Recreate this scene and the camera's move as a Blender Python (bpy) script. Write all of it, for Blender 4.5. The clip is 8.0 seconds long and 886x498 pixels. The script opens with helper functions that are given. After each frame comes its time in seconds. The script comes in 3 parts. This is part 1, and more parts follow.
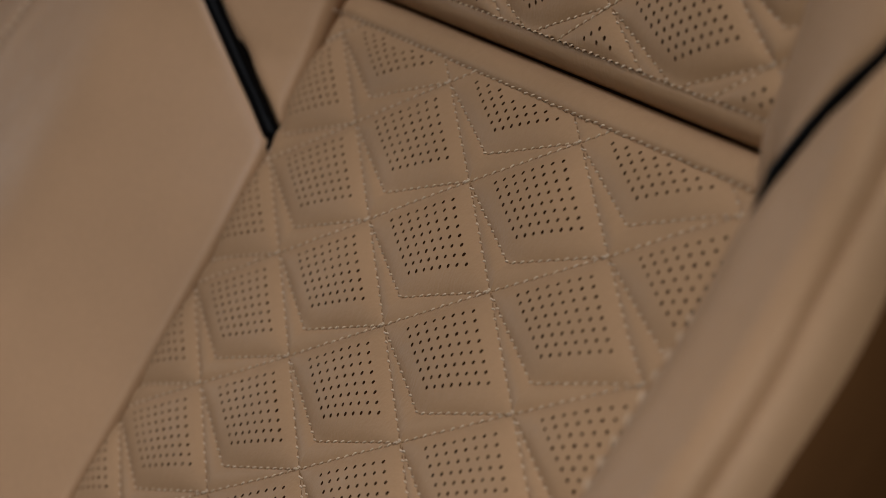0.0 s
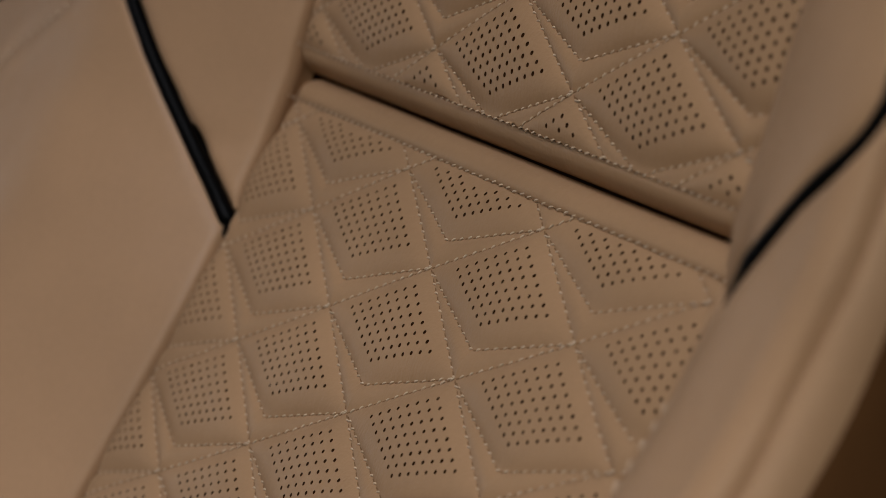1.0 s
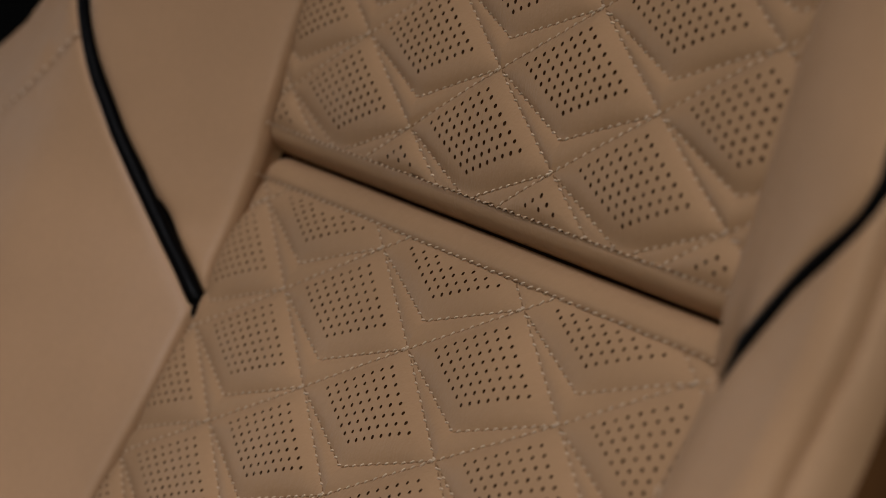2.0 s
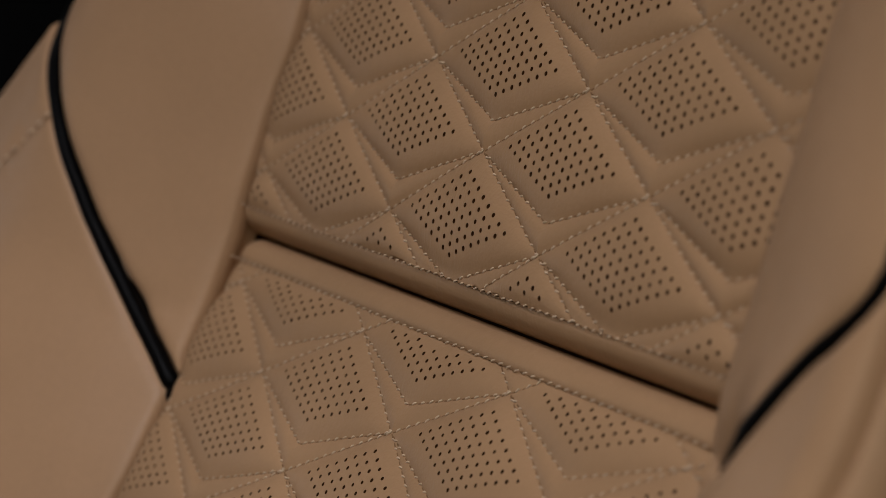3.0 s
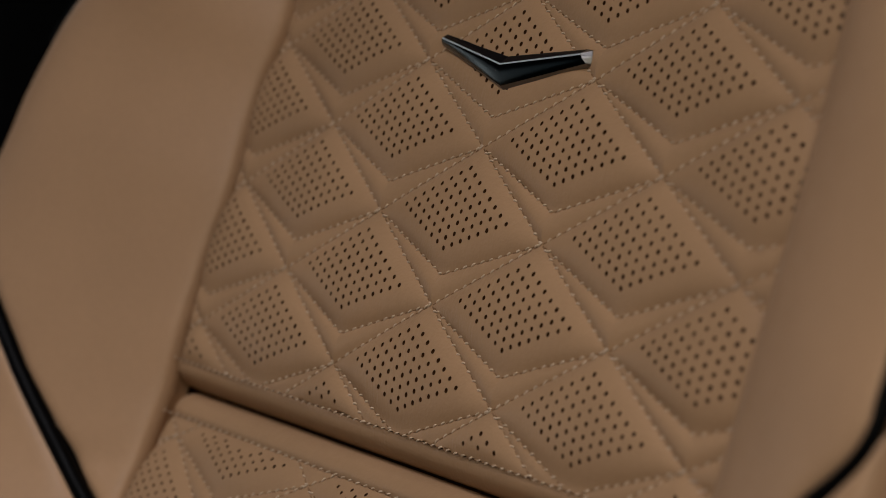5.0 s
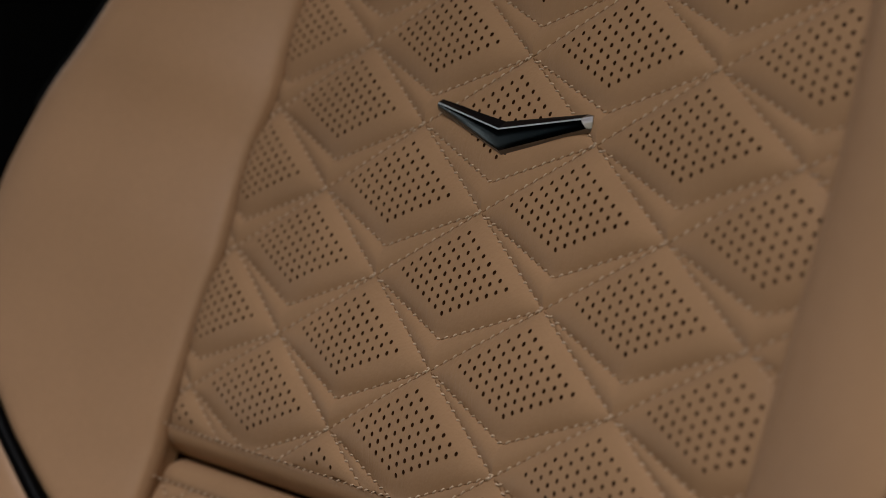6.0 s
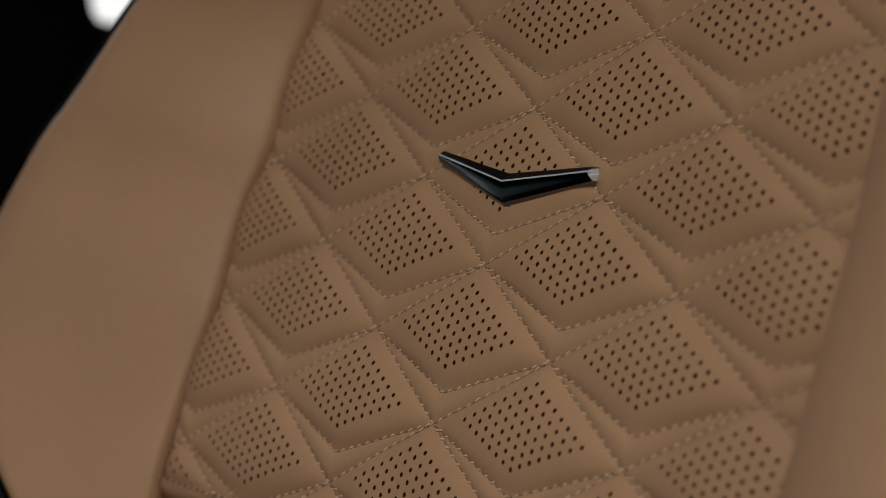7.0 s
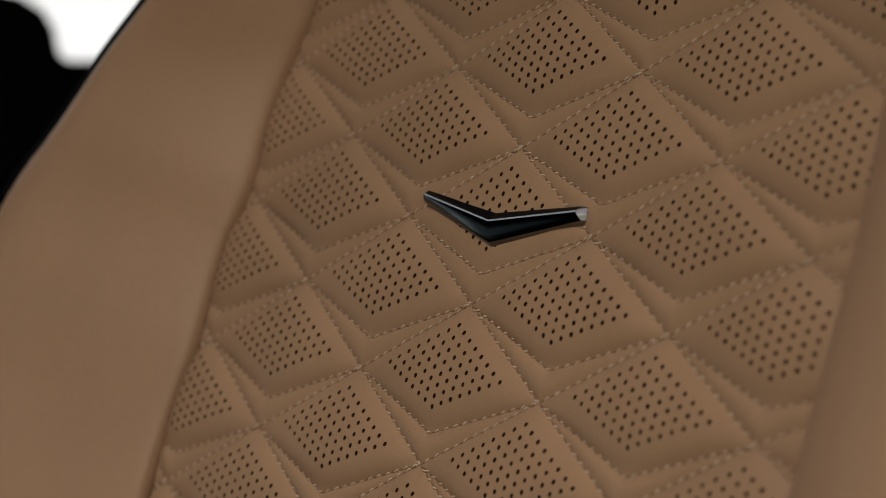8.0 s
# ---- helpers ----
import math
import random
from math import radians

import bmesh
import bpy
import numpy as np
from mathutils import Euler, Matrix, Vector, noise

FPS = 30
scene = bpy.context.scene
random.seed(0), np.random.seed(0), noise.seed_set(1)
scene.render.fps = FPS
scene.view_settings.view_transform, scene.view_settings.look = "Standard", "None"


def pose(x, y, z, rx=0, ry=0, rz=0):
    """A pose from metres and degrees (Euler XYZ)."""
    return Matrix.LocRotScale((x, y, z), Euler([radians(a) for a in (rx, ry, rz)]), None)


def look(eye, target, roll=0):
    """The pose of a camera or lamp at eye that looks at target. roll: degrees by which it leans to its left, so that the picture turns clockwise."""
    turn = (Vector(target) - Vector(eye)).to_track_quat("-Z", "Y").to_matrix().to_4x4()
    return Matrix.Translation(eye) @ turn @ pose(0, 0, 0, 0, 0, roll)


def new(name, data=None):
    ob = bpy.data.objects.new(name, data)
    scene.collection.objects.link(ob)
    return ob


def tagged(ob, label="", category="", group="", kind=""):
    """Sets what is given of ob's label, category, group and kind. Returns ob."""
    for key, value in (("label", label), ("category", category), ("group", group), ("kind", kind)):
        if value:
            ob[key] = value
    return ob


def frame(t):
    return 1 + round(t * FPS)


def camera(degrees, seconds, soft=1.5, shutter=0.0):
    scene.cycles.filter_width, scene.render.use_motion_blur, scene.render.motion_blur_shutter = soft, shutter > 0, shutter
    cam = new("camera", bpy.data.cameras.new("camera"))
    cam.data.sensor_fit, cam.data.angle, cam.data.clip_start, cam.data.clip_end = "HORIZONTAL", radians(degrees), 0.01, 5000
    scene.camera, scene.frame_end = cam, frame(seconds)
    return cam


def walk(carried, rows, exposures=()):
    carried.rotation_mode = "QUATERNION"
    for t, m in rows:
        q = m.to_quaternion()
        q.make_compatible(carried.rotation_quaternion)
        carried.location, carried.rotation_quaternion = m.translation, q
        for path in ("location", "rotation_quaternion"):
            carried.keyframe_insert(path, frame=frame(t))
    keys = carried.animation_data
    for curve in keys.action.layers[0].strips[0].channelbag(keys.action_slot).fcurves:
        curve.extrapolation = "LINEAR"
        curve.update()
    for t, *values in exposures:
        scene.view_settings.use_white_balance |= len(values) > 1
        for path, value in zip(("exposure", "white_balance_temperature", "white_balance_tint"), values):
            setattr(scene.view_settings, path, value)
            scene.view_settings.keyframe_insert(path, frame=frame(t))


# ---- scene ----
cam = camera(18.27, 8.0, soft=0.7)
cam.data.dof.use_dof = True
cam.data.dof.focus_distance = 0.709
cam.data.dof.aperture_fstop = 12.0

PATH = [
    (0.0, (0.6419, -0.3163, 0.9014), (0.0229, -0.0457, 0.7177), -0.56),
    (0.5, (0.6404, -0.3217, 0.9031), (0.0240, -0.0395, 0.7287), -0.54),
    (1.0, (0.6367, -0.3252, 0.9051), (0.0219, -0.0347, 0.7391), -0.50),
    (1.5, (0.6321, -0.3298, 0.9054), (0.0194, -0.0299, 0.7484), -0.42),
    (3.0, (0.6181, -0.3458, 0.9096), (0.0130, -0.0192, 0.7783), -0.32),
    (3.5, (0.6138, -0.3510, 0.9095), (0.0118, -0.0150, 0.7883), -0.18),
    (4.0, (0.6103, -0.3564, 0.9112), (0.0119, -0.0111, 0.7985), -0.17),
    (4.5, (0.6069, -0.3609, 0.9121), (0.0121, -0.0069, 0.8078), -0.11),
    (6.0, (0.5931, -0.3767, 0.9133), (0.0079, -0.0011, 0.8326), 0.08),
    (6.5, (0.5876, -0.3825, 0.9134), (0.0052, -0.0012, 0.8398), 0.18),
    (7.0, (0.5819, -0.3878, 0.9133), (0.0035, 0.0004, 0.8455), 0.22),
    (7.5, (0.5775, -0.3917, 0.9135), (0.0023, 0.0023, 0.8509), 0.22),
    (8.0, (0.5744, -0.3951, 0.9137), (0.0028, 0.0048, 0.8554), 0.28),
]
walk(cam, [(t, look(eye, target, roll)) for t, eye, target, roll in PATH],
     exposures=[(0.0, 0.0, 6150, 6.0), (1.5, 0.0, 6330, 8.0), (3.5, 0.0, 6500, 10.0), (8.0, 0.0, 6500, 10.0)])

# ---- light ----
world = bpy.data.worlds.new("world")
scene.world = world
world.use_nodes = True
world.node_tree.nodes["Background"].inputs[0].default_value = (1.0, 0.9, 0.8, 1)
world.node_tree.nodes["Background"].inputs[1].default_value = 0.015
scene.view_settings.exposure = 0.0


def area_lamp(name, eye, target, width, height, watts, colour):
    data = bpy.data.lights.new(name, "AREA")
    data.shape, data.size, data.size_y, data.energy, data.color = "RECTANGLE", width, height, watts, colour
    lamp = new(name, data)
    lamp.matrix_world = look(eye, target)
    return lamp


# Added top lamp; the unseen ceiling's opening trims where it falls.
area_lamp("top_key_light", (0.64, -0.42, 2.20), (0.0, -0.1, 0.8), 1.6, 1.2, 45.0, (0.95, 0.925, 1.0))
# Warm fill added on the near side in place of cabin bounce.
area_lamp("near_side_fill", (0.83, -0.62, 1.10), (0.05, -0.18, 0.60), 0.8, 0.40, 2.3, (1.0, 0.935, 0.75))
# Faint warm fill added from the front, which stays out of view.
area_lamp("front_fill_light", (0.05, -1.29, 1.14), (0.0, 0.0, 0.75), 1.25, 0.40, 0.25, (1.0, 0.93, 0.80))
# Faint gloss fill added low on the far side; no window is known there.
area_lamp("far_fill_light", (-0.775, -0.60, 0.76), (0.1, -0.15, 0.64), 0.66, 0.26, 0.12, (1.0, 0.94, 0.98))


# ---- materials ----
def node_material(name):
    m = bpy.data.materials.new(name)
    m.use_nodes = True
    t = m.node_tree
    return m, t, t.nodes["Principled BSDF"]


def add(t, kind, **values):
    n = t.nodes.new(kind)
    for k, v in values.items():
        n.inputs[k.replace("_", " ")].default_value = v
    return n


def leather(name, colour, rough=0.42, grain=0.00009, wrinkle=0.6, gloss=0.12):
    """Soft nappa: fine pebbled grain, faint creases, slight mottling."""
    m, t, b = node_material(name)
    co = add(t, "ShaderNodeTexCoord")
    big = add(t, "ShaderNodeTexNoise", Scale=14.0, Detail=3.0)
    fine = add(t, "ShaderNodeTexNoise", Scale=420.0, Detail=4.0)
    cell = add(t, "ShaderNodeTexVoronoi", Scale=1150.0)
    crease = add(t, "ShaderNodeTexNoise", Scale=160.0, Detail=6.0, Roughness=0.7)
    for n in (big, fine, cell, crease):
        t.links.new(co.outputs["Object"], n.inputs["Vector"])
    ramp = add(t, "ShaderNodeValToRGB")
    ramp.color_ramp.elements[0].position, ramp.color_ramp.elements[1].position = 0.3, 0.7
    ramp.color_ramp.elements[0].color = (*[c * 0.90 for c in colour], 1)
    ramp.color_ramp.elements[1].color = (*[min(1, c * 1.06) for c in colour], 1)
    t.links.new(big.outputs[0], ramp.inputs[0])
    mix = add(t, "ShaderNodeMixRGB", Fac=0.10)
    mix.blend_type = "MULTIPLY"
    t.links.new(ramp.outputs[0], mix.inputs[1])
    t.links.new(fine.outputs[0], mix.inputs[2])
    t.links.new(mix.outputs[0], b.inputs["Base Color"])
    r = add(t, "ShaderNodeMapRange", From_Min=0.3, From_Max=0.7, To_Min=rough - 0.05, To_Max=rough + 0.06)
    t.links.new(crease.outputs[0], r.inputs["Value"])
    t.links.new(r.outputs[0], b.inputs["Roughness"])
    one = add(t, "ShaderNodeBump", Strength=0.5, Distance=grain)
    t.links.new(cell.outputs["Distance"], one.inputs["Height"])
    two = add(t, "ShaderNodeBump", Strength=0.5, Distance=grain * 4)
    t.links.new(crease.outputs[0], two.inputs["Height"])
    t.links.new(one.outputs[0], two.inputs["Normal"])
    stretch = add(t, "ShaderNodeMapping", Scale=(900.0, 260.0, 130.0))
    t.links.new(co.outputs["Object"], stretch.inputs["Vector"])
    fold = add(t, "ShaderNodeTexNoise", Scale=1.0, Detail=3.0, Roughness=0.6)
    t.links.new(stretch.outputs[0], fold.inputs["Vector"])
    patch = add(t, "ShaderNodeTexNoise", Scale=38.0, Detail=1.0)
    t.links.new(co.outputs["Object"], patch.inputs["Vector"])
    where = add(t, "ShaderNodeMapRange", From_Min=0.50, From_Max=0.68, To_Min=0.0, To_Max=wrinkle)
    t.links.new(patch.outputs[0], where.inputs["Value"])
    three = add(t, "ShaderNodeBump", Distance=0.0003)
    t.links.new(where.outputs[0], three.inputs["Strength"])
    t.links.new(fold.outputs[0], three.inputs["Height"])
    t.links.new(two.outputs[0], three.inputs["Normal"])
    t.links.new(three.outputs[0], b.inputs["Normal"])
    b.inputs["Specular IOR Level"].default_value = gloss
    return m


def plain(name, colour, rough, metal=0.0, scale=300.0, spread=0.12, bump=0.00005):
    m, t, b = node_material(name)
    co = add(t, "ShaderNodeTexCoord")
    n = add(t, "ShaderNodeTexNoise", Scale=scale, Detail=4.0)
    t.links.new(co.outputs["Object"], n.inputs["Vector"])
    ramp = add(t, "ShaderNodeValToRGB")
    ramp.color_ramp.elements[0].color = (*[c * (1 - spread) for c in colour], 1)
    ramp.color_ramp.elements[1].color = (*[min(1, c * (1 + spread)) for c in colour], 1)
    t.links.new(n.outputs[0], ramp.inputs[0])
    t.links.new(ramp.outputs[0], b.inputs["Base Color"])
    bp = add(t, "ShaderNodeBump", Strength=0.4, Distance=bump)
    t.links.new(n.outputs[0], bp.inputs["Height"])
    t.links.new(bp.outputs[0], b.inputs["Normal"])
    b.inputs["Roughness"].default_value, b.inputs["Metallic"].default_value = rough, metal
    return m


TAN = (0.412, 0.248, 0.132)
LEATHER = leather("tan_leather", TAN)
SMOOTH = leather("smooth_tan_leather", (0.412, 0.248, 0.136), 0.42, 0.00006, 0.15, 0.22)
# Bottoms and walls of the holes are coloured dark to paint in their shade.
SHADED_BACKING = plain("shaded_foam_backing", (0.014, 0.006, 0.003), 0.95)
SHADED_BACKING.node_tree.nodes["Principled BSDF"].inputs["Specular IOR Level"].default_value = 0.0
SHADED_EDGE = plain("shaded_leather_edge", (0.040, 0.016, 0.006), 0.9)
SHADED_SLOT = plain("shaded_needle_slot", (0.22, 0.125, 0.064), 0.95)
for m in (SHADED_EDGE, SHADED_SLOT):
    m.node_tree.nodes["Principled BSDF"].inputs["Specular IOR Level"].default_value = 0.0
THREAD = plain("beige_thread", (0.60, 0.45, 0.31), 0.75, scale=2500.0)
DARK_SIDE = leather("dark_brown_side", (0.11, 0.048, 0.016), 0.7)
DARK_SIDE.node_tree.nodes["Principled BSDF"].inputs["Specular IOR Level"].default_value = 0.1
PIPING = plain("black_gloss_piping", (0.0012, 0.0012, 0.0012), 0.42)
PIPING.node_tree.nodes["Principled BSDF"].inputs["Specular IOR Level"].default_value = 0.06
CHROME = plain("dark_chrome", (0.018, 0.031, 0.034), 0.2, 1.0, scale=900.0, spread=0.05, bump=0.00001)


def dusty(m):
    """Scatters pale specks of dust over a material."""
    t = m.node_tree
    co, dust = add(t, "ShaderNodeTexCoord"), add(t, "ShaderNodeTexNoise", Scale=2100.0, Detail=2.0)
    where = add(t, "ShaderNodeMapRange", From_Min=0.70, From_Max=0.76, To_Min=0.0, To_Max=0.7)
    mix = add(t, "ShaderNodeMixRGB")
    b = t.nodes["Principled BSDF"]
    mix.inputs[2].default_value = (0.42, 0.40, 0.37, 1)
    t.links.new(co.outputs["Object"], dust.inputs["Vector"])
    t.links.new(dust.outputs[0], where.inputs["Value"])
    t.links.new(where.outputs[0], mix.inputs[0])
    t.links.new(b.inputs["Base Color"].links[0].from_socket, mix.inputs[1])
    t.links.new(mix.outputs[0], b.inputs["Base Color"])


dusty(CHROME)
CHROME_EDGE = plain("bright_chrome", (0.20, 0.19, 0.18), 0.42, 1.0, scale=900.0, spread=0.05, bump=0.00001)
# Upper facets are coloured black to paint in a dark reflection.
FACET_DARK = plain("dark_facet_reflection", (0.004, 0.004, 0.005), 0.5)
FACET_DARK.node_tree.nodes["Principled BSDF"].inputs["Specular IOR Level"].default_value = 0.03
# Pale colour on the ridge paints in the glint along it.
RIDGE_GLINT = plain("ridge_glint", (0.62, 0.68, 0.70), 0.40, 0.35, scale=900.0, spread=0.05, bump=0.00001)
TRIM_BLACK = plain("black_trim", (0.004, 0.004, 0.004), 0.85, scale=60.0)
TRIM_BLACK.node_tree.nodes["Principled BSDF"].inputs["Specular IOR Level"].default_value = 0.08
CARPET = plain("dark_carpet", (0.02, 0.017, 0.015), 0.95, scale=500.0)


# ---- the seat's plan ----
RECLINE, BEND = radians(21.5), radians(13.2)     # lean of the backrest; further lean of the cushion below it
FOLD = -0.0722                                   # where the two planes meet, along the backrest
HALF_W = 0.04                                    # half a diamond's width
H_UP, H_LOW = 0.0216, 0.0218                     # half a diamond's height
X_LOW = 0.0032                                   # the cushion's quilting sits this far off the backrest's
SEAM_UP, SEAM_LOW = -0.0340, 0.0275              # end seams of the two quilted panels


def to_world(x, y, z):
    """From seat axes (across, into the back, up the back) to the world."""
    c, s = math.cos(RECLINE), math.sin(RECLINE)
    return np.stack([x + 0 * y, c * y + s * z, -s * y + c * z + 0.8], -1)


def upper(x, n, v):
    return to_world(x, -n, v)


def lower(x, n, v):
    c, s = math.cos(BEND), math.sin(BEND)
    return to_world(x, -0.0011 + s * v - c * n, -0.0769 + c * v + s * n)


LINE_S = np.arange(-0.70, 0.60, 0.001)
LINE_A = BEND * np.clip((FOLD + 0.02 - LINE_S) / 0.04, 0, 1)
LINE_Y = np.cumsum(np.sin(LINE_A)) * 0.001
LINE_Y = LINE_Y - LINE_Y[-1]
LINE_Z = np.cumsum(np.cos(LINE_A)) * 0.001
LINE_Z = LINE_Z - np.interp(0.2, LINE_S, LINE_Z) + 0.2


def along(x, n, s):
    """A point beside the panels: s runs up the cushion and on up the backrest."""
    a = np.interp(s, LINE_S, LINE_A)
    return to_world(x, np.interp(s, LINE_S, LINE_Y) - n * np.cos(a), np.interp(s, LINE_S, LINE_Z) + n * np.sin(a))


def spline(points, t):
    """Catmull-Rom through points at t from 0 to 1."""
    p = np.array(points, float)
    p = np.vstack([2 * p[0] - p[1], p, 2 * p[-1] - p[-2]])
    m = len(points) - 1
    k = np.clip((np.asarray(t) * m).astype(int), 0, m - 1)
    u = (np.asarray(t) * m - k)[..., None]
    a, b, c, d = p[k], p[k + 1], p[k + 2], p[k + 3]
    return 0.5 * (2 * b + (c - a) * u + (2 * a - 5 * b + 4 * c - d) * u ** 2 + (3 * b - a - 3 * c + d) * u ** 3)


BACK_PROFILE_LEFT = [(0.008, -0.026), (0.0034, -0.0090), (0.0009, -0.0042), (0.0003, -0.0014), (0.0010, 0.0010), (0.0042, 0.0037), (0.0130, 0.0096), (0.024, 0.0168), (0.044, 0.0283),
                     (0.068, 0.0370), (0.090, 0.0365), (0.108, 0.027), (0.119, 0.008), (0.121, -0.030), (0.108, -0.052), (0.050, -0.062)]
BACK_PROFILE_RIGHT = [(-0.003, -0.026), (-0.001, -0.004), (0.006, 0.012), (0.020, 0.024), (0.045, 0.034), (0.070, 0.038),
                      (0.090, 0.036), (0.108, 0.027), (0.119, 0.008), (0.121, -0.030), (0.108, -0.052), (0.050, -0.062)]
CUSHION_PROFILE_LEFT = [(0.008, -0.026), (0.0034, -0.0090), (0.0009, -0.0042), (0.0003, -0.0014), (0.0010, 0.0010), (0.0042, 0.0035), (0.0130, 0.0092), (0.024, 0.0160), (0.044, 0.0270),
                        (0.068, 0.0360), (0.095, 0.0385), (0.125, 0.0385), (0.155, 0.0385), (0.190, 0.0375), (0.226, 0.031), (0.242, 0.010), (0.244, -0.030), (0.200, -0.062), (0.060, -0.080)]
CUSHION_PROFILE_RIGHT = [(-0.003, -0.026), (-0.001, -0.004), (0.003, 0.014), (0.010, 0.025), (0.024, 0.0330), (0.042, 0.0374), (0.053, 0.0385),
                         (0.0610, 0.0379), (0.0654, 0.0356), (0.0684, 0.0314), (0.0702, 0.0256), (0.0712, 0.0170), (0.0714, 0.0060), (0.0704, -0.040), (0.060, -0.066), (0.040, -0.080)]
INSET = 0.017       # the near cushion bolster starts this much further out


def base_left(s):
    return np.interp(s, [-0.30, -0.213, -0.158, -0.12, -0.094, -0.080, -0.066, -0.046, -0.040, -0.030, -0.012, 0.004, 0.018, 0.034, 0.052, 0.068, 0.085, 0.098, 0.112, 0.128, 0.35],
                     [0.110, 0.1155, 0.1180, 0.1205, 0.1252, 0.1285, 0.1298, 0.1310, 0.1308, 0.1305, 0.1310, 0.1308, 0.1293, 0.1313, 0.1320, 0.1285, 0.1297, 0.1298, 0.1275, 0.1238, 0.10])


def base_right(s):
    return np.interp(s, [-0.30, -0.213, -0.094, -0.04, 0.0, 0.05, 0.13, 0.35], [0.130, 0.135, 0.1385, 0.1425, 0.1428, 0.1435, 0.1438, 0.126])


def widen(s):
    return np.interp(s, [-0.02, 0.03, 0.06, 0.09, 0.12, 0.15], [1.064, 0.885, 0.737, 0.508, 0.275, 0.28])


# ---- mesh helpers ----
def mesh_of(verts, faces, materials, index=None, smooth=True):
    me = bpy.data.meshes.new("mesh")
    me.from_pydata([tuple(v) for v in verts], [], faces)
    for m in materials:
        me.materials.append(m)
    if index is not None:
        me.polygons.foreach_set("material_index", index)
    me.polygons.foreach_set("use_smooth", [smooth] * len(faces))
    me.update()
    return me


def part(name, verts, faces, materials, parent, label="", index=None, smooth=True, kind=""):
    """One mesh under a thing or a part; verts in world places."""
    base, up = Vector((0, 0, 0)), parent
    while up:
        base, up = base + up.location, up.parent
    ob = new(name, mesh_of(np.asarray(verts) - np.array(base), faces, materials, index, smooth))
    if parent:
        ob.parent = parent
    return tagged(ob, label, kind=kind)


def thing(name, place, label, category, group="", kind=""):
    ob = new(name)
    ob.empty_display_size = 0.02
    ob.location = place
    return tagged(ob, label, category, group, kind)


def grid_faces(rows, cols, flip=False, start=0):
    out = []
    for i in range(rows - 1):
        for j in range(cols - 1):
            q = (start + i * cols + j, start + i * cols + j + 1, start + (i + 1) * cols + j + 1, start + (i + 1) * cols + j)
            out.append(q[::-1] if flip else q)
    return out


def tube(points, radius, sides=10, closed_ends=True):
    """A round cord along points; radius may vary."""
    p = np.asarray(points, float)
    d = np.gradient(p, axis=0)
    d /= np.linalg.norm(d, axis=1)[:, None]
    ref = np.array([0.3, 0.9, 0.2])
    a = np.cross(d, ref)
    a /= np.linalg.norm(a, axis=1)[:, None]
    b = np.cross(d, a)
    ang = np.linspace(0, 2 * math.pi, sides, endpoint=False)
    r = np.broadcast_to(np.asarray(radius, float), (len(p),))[:, None, None]
    v = p[:, None] + r * (np.cos(ang)[None, :, None] * a[:, None] + np.sin(ang)[None, :, None] * b[:, None])
    f = []
    for i in range(len(p) - 1):
        for j in range(sides):
            k = (j + 1) % sides
            f.append((i * sides + j, i * sides + k, (i + 1) * sides + k, (i + 1) * sides + j))
    if closed_ends:
        f.append(tuple(range(sides))[::-1])
        f.append(tuple(range((len(p) - 1) * sides, len(p) * sides)))
    return v.reshape(-1, 3), f


def wobble(x, v, seed, scale=18.0):
    """Smooth unevenness between about -1 and 1."""
    return (np.sin(x * scale * 2.1 + seed) * np.cos(v * scale * 2.7 + seed * 1.7) + 0.5 * np.sin((x + v) * scale * 5.3 + seed * 2.3)) / 1.5


# ---- quilted panels ----
RISE = 0.0083 / 0.0432      # how far above its lowest corner the inner chevron of a diamond ends
FIRST, STEP = 0.145, 0.0884    # the eight by eight holes of a diamond
LINES = np.array([0, 0.012, 0.028, 0.048, 0.066] + [FIRST - STEP / 2 + STEP / 2 * k for k in range(17)]
                 + [0.84, 0.875, 0.908, 0.938, 0.962, 0.98, 0.992, 1.0])
HOLE_0 = 5
HOLE_R = 0.00061


